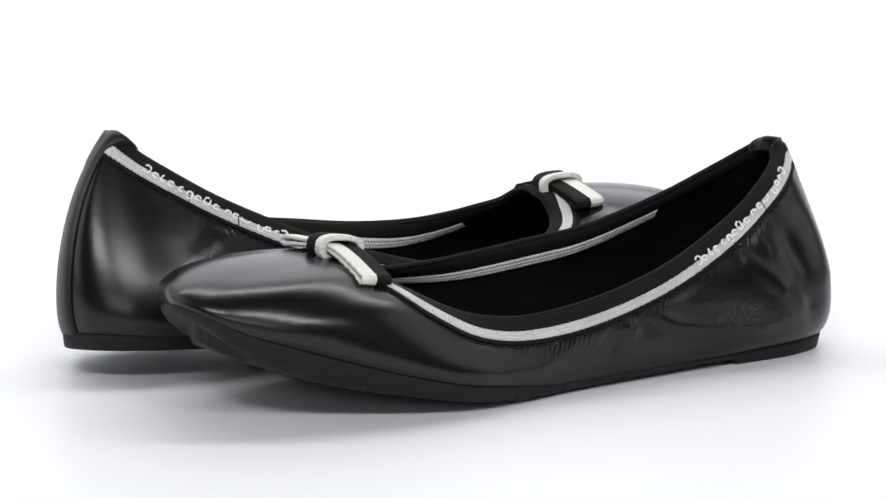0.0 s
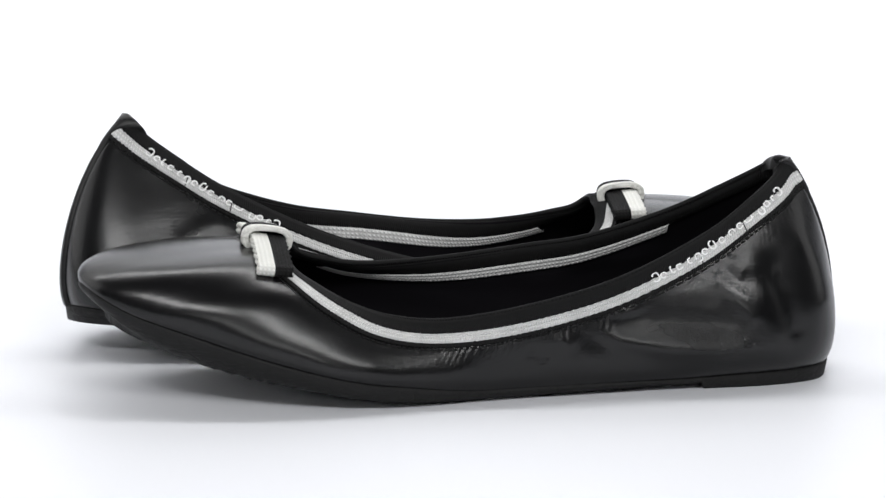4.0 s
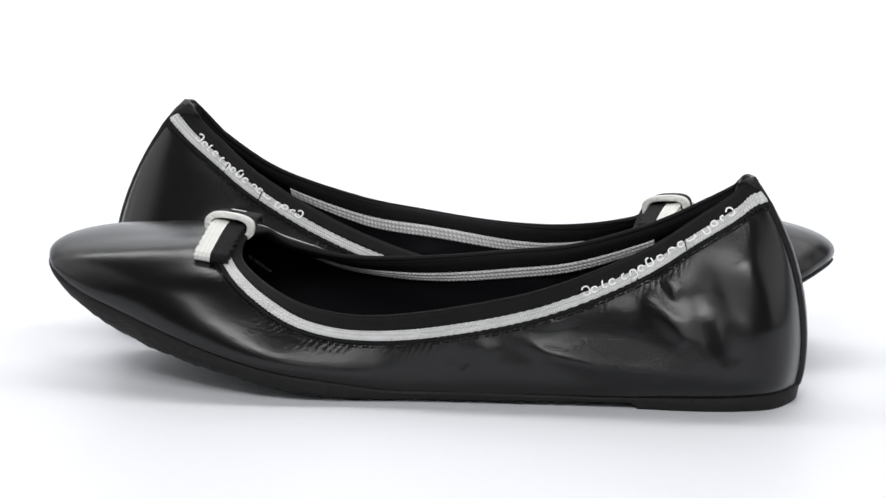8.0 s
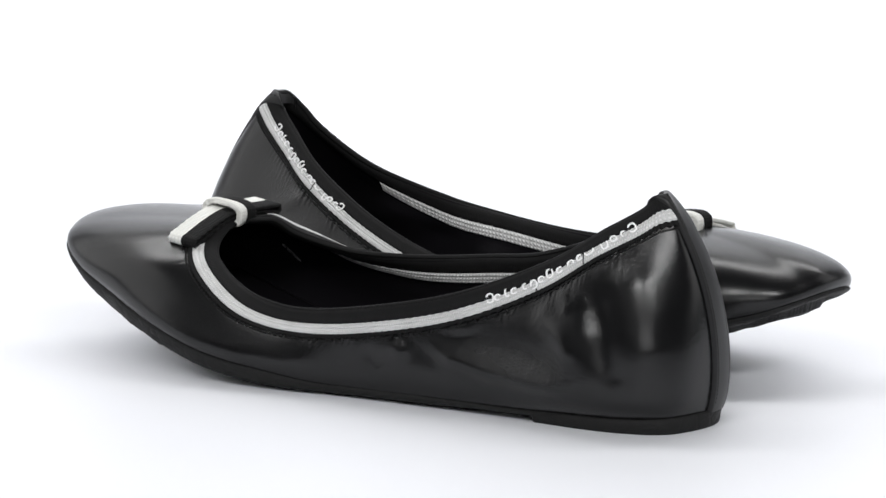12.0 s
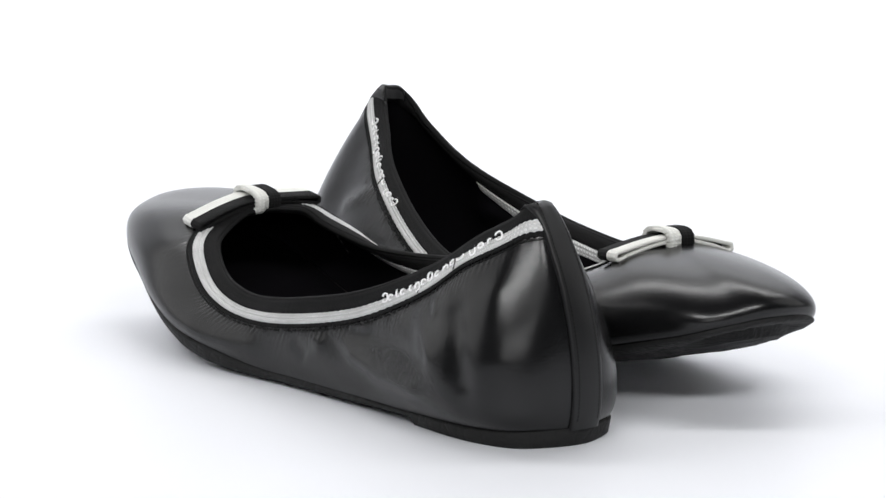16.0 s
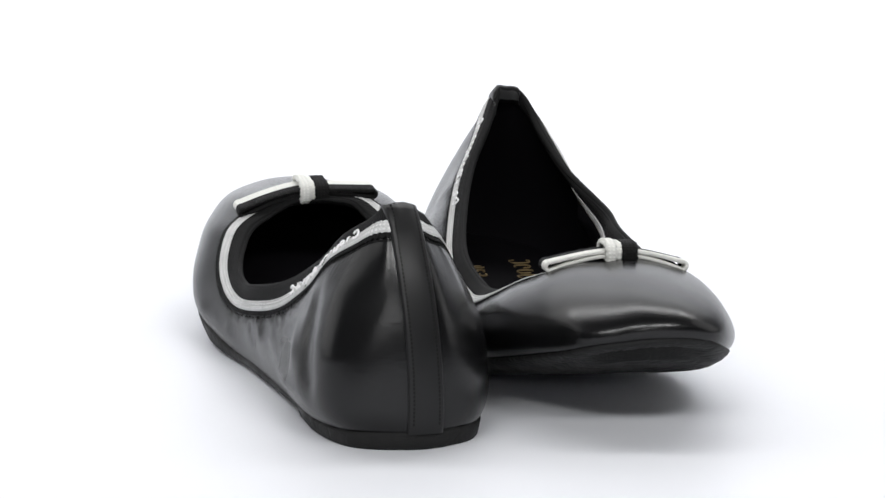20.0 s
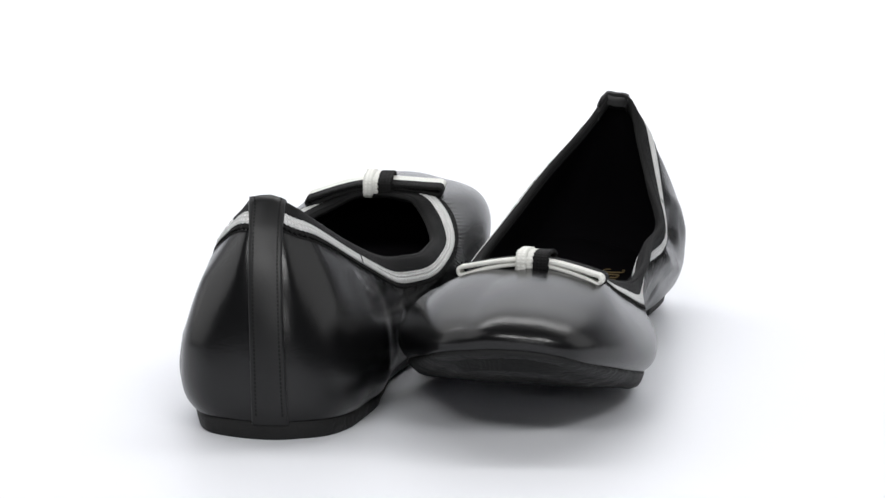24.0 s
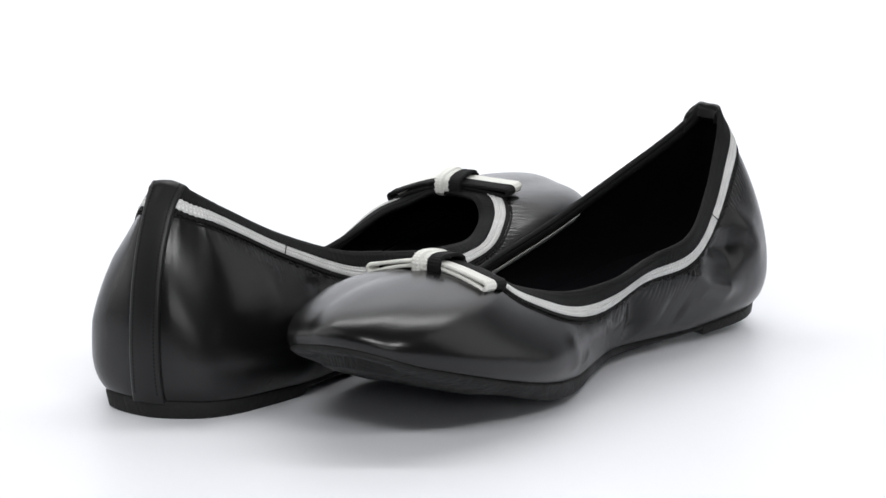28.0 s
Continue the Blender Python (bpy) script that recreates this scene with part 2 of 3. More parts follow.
def lerp_rows(A, dist, d):
    """Points at the distance d below the top edge, in each column of A (top edge first)."""
    out = np.empty((A.shape[0], len(d), 3))
    for i in range(A.shape[0]):
        for k in range(3):
            out[i, :, k] = np.interp(d, dist[i], A[i, :, k])
    return out


def ring_soften(A, reach):
    """A closed run of values averaged over its neighbours."""
    w = np.exp(-0.5 * (np.arange(-3 * reach, 3 * reach + 1) / reach) ** 2)
    return sum(k * np.roll(A, o, 0) for k, o in zip(w / w.sum(), range(-3 * reach, 3 * reach + 1)))


def shoe_form(rows, seed, folds, twist, edge_z):
    """The upper's points P[i, j] from top edge to sole, their normals, the distance below the top edge, and the sole edge."""
    R = ring_spline(rows, NI)
    R[:, 5:] = ring_soften(R[:, 5:], 10)
    R[:, :5] = ring_soften(R[:, :5], 4)
    W = np.c_[R[:, :2], sole_height(R[:, 0], R[:, 1], EDGE_X, edge_z, twist)]
    T = R[:, 2:5]
    tan = np.roll(W, -1, 0) - np.roll(W, 1, 0)
    n = unit(ring_soften(unit(np.c_[tan[:, 1], -tan[:, 0], np.zeros(NI)]) * -1, 9))
    P1 = W + n * R[:, 5:6] + np.array([0, 0, 1]) * R[:, 6:7]
    P2 = T + n * R[:, 7:8] + np.array([0, 0, 1]) * R[:, 8:9]
    u = np.linspace(0, 1, NJ)[None, :, None]
    P = T[:, None] * (1 - u) ** 3 + 3 * P2[:, None] * u * (1 - u) ** 2 + 3 * P1[:, None] * u * u * (1 - u) + W[:, None] * u ** 3
    step = np.linalg.norm(np.diff(P, axis=1), axis=2)
    dist = np.concatenate([np.zeros((NI, 1)), np.cumsum(step, 1)], 1)
    run = np.concatenate([[0], np.cumsum(np.linalg.norm(np.diff(T, axis=0), axis=1))])

    def normals(Q):
        a = np.roll(Q, -1, 0) - np.roll(Q, 1, 0)
        b = np.gradient(Q, axis=1)
        return unit(np.cross(a, b))
    N = normals(P)
    P0, N0 = P.copy(), N.copy()
    # gathers below the elastic, folds along the flanks
    disp = np.zeros((NI, NJ))
    total = dist[:, -1:]
    for i in range(NI):
        flank = min(1.0, max(0.0, (R[i, 2] - 22) / 12)) * min(1.0, max(0.0, (168 - R[i, 0] * 0.55 - R[i, 2] * 0.45) / 20))
        for j in range(NJ):
            d = dist[i, j]
            x, z = P[i, j, 0], P[i, j, 2]
            wob = noise.noise(Vector((run[i] * 0.12, d * 0.06, seed)))
            g = math.sin(run[i] * 2 * math.pi / 1.8 + wob * 7.0)
            g = (abs(g) ** 0.6) * (1 if g > 0 else -1)
            long = 0.5 + 0.5 * noise.noise(Vector((run[i] * 0.35, 7.0, seed)))
            fade = min(1.0, 0.1 + max(0.0, d - 8.8) / 1.6) * math.exp(-max(0, d - 10.4) / (1.6 + (2.2 + 1.0 * min(1.0, max(0.0, (x - 105) / 30)) if P[i, j, 1] < 0 else 2.1) * long ** 1.5))
            smooth = 1.0 if P[i, j, 1] < 0 else min(1.0, max(0.35, (R[i, 2] - 35) / 30))
            disp[i, j] += (0.6 * min(1.0, max(0.35, (R[i, 2] - 30) / 50)) * (1 - 0.55 * min(1.0, max(0.0, (x - 105) / 30))) if P[i, j, 1] < 0 else 0.38 * (1 - 0.6 * min(1.0, max(0.0, (x - 122) / 22)))) * smooth * g * fade * (0.2 + 0.8 * flank)
            edge = min(1.0, (total[i, 0] - d) / 6.0) * min(1.0, max(0.0, d - 9.0) / 5.0)
            big = noise.noise(Vector((x * 0.028 + z * 0.02, z * 0.10 - x * 0.02, seed + 3 + (5 if P[i, j, 1] > 0 else 0))))
            mid = noise.noise(Vector((x * 0.08 + z * 0.05, z * 0.19 - x * 0.06, seed + 9)))
            disp[i, j] += flank * edge * (0.6 * big + 0.12 * mid)
    edges = np.clip((total - dist) / 3.5, 0, 1) * np.clip((dist - 9.0) / 5.0, 0, 1)
    for side, high, wide, *line in folds:
        near, along, gone = np.full((NI, NJ), 1e9), np.zeros((NI, NJ)), 0.0
        for (ax, az), (bx, bz) in zip(line[:-1], line[1:]):
            dx, dz = bx - ax, bz - az
            f = np.clip(((P0[..., 0] - ax) * dx + (P0[..., 2] - az) * dz) / (dx * dx + dz * dz), 0, 1)
            q = (P0[..., 0] - ax - f * dx) ** 2 + (P0[..., 2] - az - f * dz) ** 2
            along = np.where(q < near, gone + f * math.hypot(dx, dz), along)
            near = np.minimum(near, q)
            gone += math.hypot(dx, dz)
        taper = np.clip(0.25 + np.minimum(along, gone - along) / (0.3 * gone), 0, 1)
        disp += np.where(side * P0[..., 1] > 0, high * taper * taper * np.exp(-near / wide ** 2), 0) * edges
    crinkle = np.clip(edges * 0.12 + np.exp(-np.clip(dist - 10, 0, 99) / 6.0) * 0.28, 0, 1) * np.clip((P0[..., 0] - 14) / 14, 0, 1) * np.clip((190 - P0[..., 0]) / 40, 0.03, 1)
    slant = P0[..., 2] - 15 - 0.12 * (P0[..., 0] - 30)
    crinkle = np.maximum(crinkle, 1.2 * np.exp(-((P0[..., 0] - 52) / 20) ** 2 - (slant / 5) ** 2) * (P0[..., 1] > 0))
    crinkle = np.maximum(crinkle, 0.05 * np.clip((95 - P0[..., 0]) / 40, 0, 1))
    for i in range(NI):
        for j in range(NJ):
            if crinkle[i, j] > 0.3:
                x, z = P0[i, j, 0], P0[i, j, 2]
                disp[i, j] += 0.12 * crinkle[i, j] * edges[i, j] * noise.noise(Vector((x * 0.5 + z * 0.2, z * 0.9 - x * 0.15, seed + P0[i, j, 1] * 0.1)))
    P = P + N * disp[..., None]
    return P, normals(P), dist, W, run, P0, N0, n, crinkle


def mirrored(P, side):
    return P * np.array([1, side, 1]) * 0.001


def stitches(name, points, size, parent, label="", tall=1.0):
    """Short thread stitches laid end to end along points."""
    verts, faces = [], []
    for a, b, up in points:
        t = unit(b - a)
        s = unit(np.cross(t, up))
        for q, h in ((a, 0.2), (a + (b - a) * 0.5, 1.0), (b, 0.2)):
            verts += [(q - s * size).tolist(), (q + up * size * h * tall).tolist(), (q + s * size).tolist()]
        k = len(verts) - 9
        for m in (0, 3):
            faces += [(k + m, k + m + 1, k + m + 4, k + m + 3), (k + m + 1, k + m + 2, k + m + 5, k + m + 4)]
    mesh = bpy.data.meshes.new(name)
    mesh.from_pydata(verts, [], faces)
    return tagged(link(name, mesh, THREAD, parent, label), kind="stuff")


def band(name, form, d0, d1, lift, thick, mats, parent, label, side, i0=0, i1=None, rows=5, inner=False, edge=0.0, cords=0):
    """A ribbon that follows the upper between two distances below the top edge."""
    P, N, dist, run = form
    d = np.linspace(d0, d1, rows)
    Q, M = lerp_rows(P, dist, d), unit(lerp_rows(N, dist, d))
    sgn = -1 if inner else 1
    rim = np.array([0.0] + [thick] * rows + [0.0])
    idx = [0] + list(range(rows)) + [rows - 1]
    G = Q[:, idx] + M[:, idx] * sgn * (lift + rim)[None, :, None]
    if cords:
        ridge = 0.14 * np.abs(np.sin(np.linspace(0, cords * math.pi, rows))) - 0.14
        G[:, 1:-1] += M * ridge[None, :, None]
    if edge:
        saw = edge * np.sin(run * 2 * math.pi / 1.1)
        along = unit(Q[:, -1] - Q[:, 0])
        G[:, :2] += (along * saw[:, None])[:, None]
        G[:, -2:] += (along * saw[:, None])[:, None]
    uv = np.stack([np.repeat(run[:, None] * 0.001, rows + 2, 1), np.repeat(np.r_[d0, d, d1][None] * 0.001, len(run), 0)], -1)
    if i1 is None:
        return grid(name, mirrored(G, side), mats, parent, label, wrap=True, flip=(side < 0) != inner, uv=uv)
    sel = np.arange(i0, i1) % NI
    U = uv[sel].copy()
    U[:, :, 0] = np.linspace(0, (i1 - i0) * run[-1] / NI * 0.001, len(sel))[:, None]
    return grid(name, mirrored(G[sel], side), mats, parent, label, flip=(side < 0) != inner, uv=U)


def tube_ring(name, path, radius, mats, parent, label, side, count=8):
    t = unit(np.roll(path, -1, 0) - np.roll(path, 1, 0))
    up = np.array([0, 0, 1.0])
    s = unit(np.cross(t, up))
    v = np.cross(s, t)
    a = np.linspace(0, 2 * math.pi, count + 1)
    G = path[:, None] + radius * (s[:, None] * np.cos(a)[None, :, None] + v[:, None] * np.sin(a)[None, :, None])
    run = np.linspace(0, 0.47, len(path))
    uv = np.stack([np.repeat(run[:, None], count + 1, 1), np.repeat(np.linspace(0, 0.006, count + 1)[None], len(path), 0)], -1)
    return grid(name, mirrored(G, side), mats, parent, label, wrap=True, flip=side > 0, uv=uv)


def slab(c, u, v, w, hu, hv, hw, round_=0.25):
    """A small bevelled slab about c along the ways u, v with thickness along w: its vertices and faces."""
    out = []
    for k, (z, r) in enumerate(((-hw, 1.0), (hw * 0.4, 1.0), (hw, 1.0 - round_))):
        for a, b in ((-1, -1), (1, -1), (1, 1), (-1, 1)):
            out.append((c + u * a * (hu - (1 - r) * min(hu, hv)) + v * b * (hv - (1 - r) * min(hu, hv)) + w * z).tolist())
    faces = [(3, 2, 1, 0), (8, 9, 10, 11)]
    for k in (0, 4):
        for a in range(4):
            b = (a + 1) % 4
            faces.append((k + a, k + b, k + 4 + b, k + 4 + a))
    return out, faces


def slabs(name, items, mats, parent, label, side):
    verts, faces = [], []
    for it in items:
        v, f = slab(*it)
        faces += [tuple(x + len(verts) for x in q)[::1 if side > 0 else -1] for q in f]
        verts += v
    mesh = bpy.data.meshes.new(name)
    mesh.from_pydata(mirrored(np.array(verts), side).tolist(), [], faces)
    return link(name, mesh, mats, parent, label, smooth=False)


def loops(name, items, mats, parent, label, side):
    """Flat open loops of print: place, ways along, up and out, half width, half height, rise, first and last angle, stroke, depth below and above."""
    verts, faces = [], []
    for pos, t, rise, nor, wide, tall, mid, a0, a1, stroke, z0, z1 in items:
        base = len(verts)
        for m in range(13):
            f = math.radians(a0 + (a1 - a0) * m / 12)
            cx, cy = (math.copysign(abs(g) ** 0.75, g) for g in (math.cos(f), math.sin(f)))
            for grow, lift in ((0.0, z0), (0.0, z1), (stroke, z1), (stroke, z0)):
                verts.append(pos + nor * lift + t * cx * max(wide - grow, 0.12) + rise * (mid + cy * max(tall - grow, 0.12)))
        for m in range(12):
            for r in range(3):
                faces.append((base + m * 4 + r, base + m * 4 + r + 4, base + m * 4 + r + 5, base + m * 4 + r + 1))
    mesh = bpy.data.meshes.new(name)
    mesh.from_pydata(mirrored(np.array(verts), side).tolist(), [], faces)
    return link(name, mesh, mats, parent, label, smooth=False)


def bow(shoe, side, centre, tilt, reach, sags):
    """A flat ribbon bow across the throat: two loops and a knot band, white towards the toe and black towards the heel."""
    root = part("bow", bmesh.new(), [], shoe, "bow of flat ribbon, half white and half black")
    cx, cy, cz = centre
    hw = 5.2

    def strip(path, half, wide_axis):
        path = np.array(path, float)
        t = np.gradient(path, axis=0)
        nrm = unit(np.stack([-t[:, 1], t[:, 0]], 1))
        across = [-half, -half + 0.3, -half * 0.5, -0.25, 0.25, half * 0.5, half - 0.3, half]
        run = np.r_[0, np.cumsum(np.linalg.norm(np.diff(path, axis=0), axis=1))]
        thick = [0.35, 0.6, 0.6, 0.6, 0.6, 0.6, 0.6, 0.35]
        cols = list(range(8)) + list(range(7, -1, -1)) + [0]
        sg = [1] * 8 + [-1] * 8 + [1]
        G = np.empty((len(path), 17, 3))
        for k, (c, q) in enumerate(zip(cols, sg)):
            p2 = path + nrm * (thick[c] * q)
            wav = 0.36 * np.sin(run * 2 * math.pi / 1.6 + c) if c in (0, 7) else 0
            w = across[c] + wav
            if wide_axis == "x":
                G[:, k] = np.c_[np.full(len(path), 0) + w, p2]
            else:
                G[:, k] = np.c_[p2[:, 0], np.full(len(path), 0) + w, p2[:, 1]]
        uv = np.stack([np.repeat(run[:, None] * 0.001, 17, 1), np.repeat(np.array([across[c] for c in cols])[None] * 0.001, len(path), 0)], -1)
        return G, uv

    def lay(G):
        """Tilt the bow to the vamp and set it at its place."""
        a = math.radians(tilt)
        x, z = G[..., 0] * math.cos(a) + G[..., 2] * math.sin(a), -G[..., 0] * math.sin(a) + G[..., 2] * math.cos(a)
        return np.stack([x + cx, G[..., 1] + cy, z + cz], -1)

    for sgn in (1, -1):
        r = reach[0] if sgn > 0 else reach[1]
        sag = sags[0] if sgn > 0 else sags[1]
        q = np.linspace(0, 1, 22)
        lift = 0.68 + 0.55 * q ** 3
        mid = 2.2 - sag * q ** 1.6
        top = np.c_[sgn * (1.5 + (r - 3.4) * q), mid + lift]
        a = np.linspace(math.pi / 2, -math.pi / 2, 9)[1:-1]
        end = np.array([top[-1, 0], mid[-1]]) + np.c_[sgn * 1.5 * np.cos(a), 1.3 * np.sin(a)]
        low = np.c_[top[:, 0], mid - lift][::-1]
        path = np.r_[top, end, low]
        G, uv = strip(path, hw, "x")
        white = lambda i, j: 0 if (4 <= j <= 10) else 1
        grid("loop", mirrored(lay(G), side), [WHITE_BOW, BLACK_BOW], root, flip=(side < 0) != (sgn < 0), uv=uv, slots=white)
    a = np.linspace(0, 2 * math.pi, 41)
    sq = np.c_[np.sign(np.cos(a)) * np.abs(np.cos(a)) ** 0.7 * 6.3, 2.0 + np.sign(np.sin(a)) * np.abs(np.sin(a)) ** 0.7 * 3.1]
    for name, off, wide, grow, m in (("knot_band", 2.6, 2.5, 1.0, WHITE_BOW), ("knot_band", 3.5, 1.5, 1.16, WHITE_BOW), ("knot_band", -2.2, 2.3, 1.02, BLACK_BOW)):
        G, uv = strip((sq - (0, 2)) * grow + (0, 2), wide, "y")
        G[..., 1] += off - 1.0
        grid(name, mirrored(lay(G), side), m, root, "white ribbon band round the knot" if m is WHITE_BOW else "black ribbon band round the knot", flip=side < 0, uv=uv)
    return root


def lining_print(shoe, inside, N0):
    """Small faint grey words on the lining of the inner side near the throat."""
    half = inside[NI // 2:, 4:]
    norm = N0[NI // 2:, 4:]

    def near(x, z):
        i, j = np.unravel_index(np.argmin((half[..., 0] - x) ** 2 + (half[..., 2] - z) ** 2), half.shape[:2])
        return half[i, j] - norm[i, j] * 0.4, -norm[i, j]
    (a, na), (b, _) = near(PRINT_FROM[0], PRINT_FROM[1]), near(PRINT_TO[0], PRINT_TO[1])
    u = unit(b - a)
    w = unit(na - u * np.dot(na, u))
    v = np.cross(w, u)
    words = bpy.data.curves.new("words", "FONT")
    words.body, words.size, words.extrude = "IN VIETNAM", 1.0, 0.01
    holder = bpy.data.objects.new("words", words)
    bpy.context.scene.collection.objects.link(holder)
    bpy.context.view_layer.update()
    mesh = bpy.data.meshes.new_from_object(holder.evaluated_get(bpy.context.evaluated_depsgraph_get()))
    bpy.data.objects.remove(holder)
    wide = max(p.co.x for p in mesh.vertices)
    k = np.linalg.norm(b - a) / wide
    for p in mesh.vertices:
        q = a + (u * p.co.x + v * p.co.y) * k + w * (p.co.z * k + 0.1)
        p.co = (q * 0.001).tolist()
    mesh.name = "lining_print"
    link("lining_print", mesh, PRINT_GREY, shoe, "faint grey print on the lining", smooth=False)


def make_shoe(name, side, rows, seed, folds, twist, edge_z, base_z, knot, reach, sags, label):
    shoe = new(name)
    tagged(shoe, label, "shoe", "pair of shoes")
    P, N, dist, W, run, P0, N0, out, crinkle = shoe_form(rows, seed, folds, twist, edge_z)
    form = (P, N, dist, run)
    uv = np.stack([np.repeat(run[:, None] * 0.001, NJ, 1), dist * 0.001], -1)
    # upper
    upper = grid("upper", mirrored(P, side), LEATHER, shoe, "smooth black leather upper gathered below the elastic", wrap=True, flip=side < 0, uv=uv)
    upper.data.attributes.new("crinkle", "FLOAT", "POINT").data.foreach_set("value", crinkle.ravel())
    inside = ring_soften(P.reshape(NI, -1), 6).reshape(P.shape) - N0 * 1.8
    inside[:, 0] = P[:, 0] - N0[:, 0] * 0.9
    grid("lining", mirrored(inside, side), LINING, shoe, "black lining", wrap=True, flip=side > 0, uv=uv)
    if side > 0:
        lining_print(shoe, inside, N0)
    # elastic binding: black, white, black, on both faces
    band("binding_band", form, 0.0, 4.7, 0.25, 0.55, BLACK_RIB, shoe, "black elastic binding", side)
    band("white_stripe", form, 4.6, 8.1, 0.25, 0.75, WHITE_RIB, shoe, "white woven stripe of the binding", side, rows=17, edge=0.14, cords=4)
    band("lower_band", form, 8.0, 9.6, 0.2, 0.4, BLACK_RIB, shoe, "black lower edge of the binding", side, edge=0.3)
    tube_ring("rolled_edge", P0[:, 0] - N0[:, 0] * 0.35, 0.95, BLACK_RIB, shoe, "rolled black top edge", side)
    icalm = (inside, N0, dist, run)
    band("inner_binding", icalm, 0.0, 5.0, 0.1, 0.35, BLACK_RIB, shoe, "black elastic binding inside", side, inner=True)
    for y, x0, x1 in ((1, 62, 150), (-1, 46 if side < 0 else 49, 156))[side > 0:]:
        run_i = [i for i in range(NI) if x0 <= P0[i, 0, 0] <= x1 and (i < NI // 2) == (y > 0)]
        band("inner_stripe", icalm, 5.0, 8.7, 0.1, 0.45, WHITE_RIB, shoe, "white stripe on the inside of the binding", side, run_i[0], run_i[-1], inner=True)
    # stitches below the stripe
    pts = []
    for d in (10.4,):
        Q, M = lerp_rows(P, dist, np.array([d])), lerp_rows(N, dist, np.array([d]))
        for i in range(0, NI - 4, 4):
            pts.append((mirrored(Q[i, 0] + M[i, 0] * 0.1, side), mirrored(Q[i + 3, 0] + M[i, 0] * 0.1, side), M[i, 0] * np.array([1, side, 1])))
    stitches("stitching", pts, 0.00034, shoe, "black stitching below the binding")
    # heel strip, folded over the top edge
    k = 100
    cols = [i for i in range(-k, k + 1)]
    half = np.interp(np.linspace(0, 1, 30), [0, 0.15, 1], [4.6, 4.7, 5.2])
    lean = np.array([np.interp(q, np.linspace(0, 1, NJ), P0[0, :, 1]) for q in np.linspace(0, 1, 30)])
    G = np.empty((15, 36, 3))
    dd = np.linspace(0, 1, 30)
    ys = np.array([-1, -0.965, -0.86, -0.7, -0.5, -0.33, -0.16, 0, 0.16, 0.33, 0.5, 0.7, 0.86, 0.965, 1])
    for b, f in enumerate(dd):
        line = np.array([np.array([np.interp(f * dist[i, -1], dist[i], P0[i, :, c]) for c in range(3)]) for i in cols])
        nor = np.array([np.array([np.interp(f * dist[i, -1], dist[i], N0[i, :, c]) for c in range(3)]) for i in cols])
        order = np.argsort(line[:, 1])
        for a, y in enumerate(ys):
            yy = lean[b] + y * half[b]
            q = np.array([np.interp(yy, line[order, 1], line[order, c]) for c in range(3)])
            w = unit(np.array([np.interp(yy, line[order, 1], nor[order, c]) for c in range(3)]))
            G[a, b + 6] = q + w * ((1.5 if b < 6 else 1.25) if abs(y) < 0.9 else 1.05 if abs(y) < 0.99 else -0.1)
    top = G[:, 6].copy()
    for b, (dx, dz) in enumerate(((2.9, -4.5), (2.8, -3.5), (2.6, -2.0), (2.2, -0.9), (1.4, -0.25), (0.5, -0.05))):
        G[:, b] = top + (dx, 0, dz)
    suv = np.stack([np.repeat(ys[:, None] * 0.005, 36, 1), np.repeat(np.linspace(0, 0.08, 36)[None], 15, 0)], -1)
    strip = grid("heel_strip", mirrored(G, side), STRIP_LEATHER, shoe, "black leather strip up the back of the heel", flip=side > 0, uv=suv)
    pts = []
    for a in (3, 11):
        for b in range(6, 34):
            for h in (0.0, 0.5):
                p, q = G[a, b] * (1 - h) + G[a, b + 1] * h, G[a, b] * (0.65 - h) + G[a, b + 1] * (0.35 + h)
                w = unit(np.cross(G[a, b + 1] - G[a, b], G[a + 1, b] - G[a - 1, b])) * -1
                w = w if w[0] < 0 else -w
                pts.append((mirrored(p, side), mirrored(q, side), w * np.array([1, side, 1])))
    stitches("stitching", pts, 0.00026, strip, "black stitching along the strip", 0.35)
    # sole
    zb = sole_height(W[:, 0], W[:, 1], BASE_X, base_z, twist)
    rim = W + out * 0.55
    toe = np.clip((W[:, :1] - 150) / 45, 0, 1)
    low = np.c_[(W + out * (0.05 - 4.2 * toe))[:, :2], zb + 0.8]
    foot = np.c_[(W - out * (2.0 + 5.0 * toe))[:, :2], zb]
    side_a, side_b = rim * 0.75 + low * 0.25 + out * toe * 0.7 - (0, 0, 0.45), rim * 0.35 + low * 0.65 + out * toe * 1.1 - (0, 0, 0.2)
    worn = np.clip((W[:, 0] - 165) / 30, 0, 1)
    for q, amount, seedling in ((side_a, 0.1, 3.0), (side_b, 0.3, 5.0), (low, 0.6, 7.0), (foot, 0.8, 9.0)):
        rough = np.array([noise.noise(Vector((p[0] * 0.33, p[1] * 0.33, seedling))) + 0.6 * noise.noise(Vector((p[0] * 0.9, p[1] * 0.9, seedling))) for p in W])
        q += (out * 0.5 + np.array([0, 0, 1.0])) * (rough * worn * amount)[:, None]
    rings = [W - out * 2.0 + (0, 0, 0.6), W - out * 0.4 + (0, 0, 0.6), rim + (0, 0, -0.25), rim + (0, 0, -0.6), side_a, side_b, low, foot]
    spine = np.c_[W[:, 0] * 0.9 + 11, W[:, 1] * 0, W[:, 2] * 0]
    spine[:, 1] = np.interp(spine[:, 0], [0, 110, 180, 240], [0, 0.5, -3.5, -6])
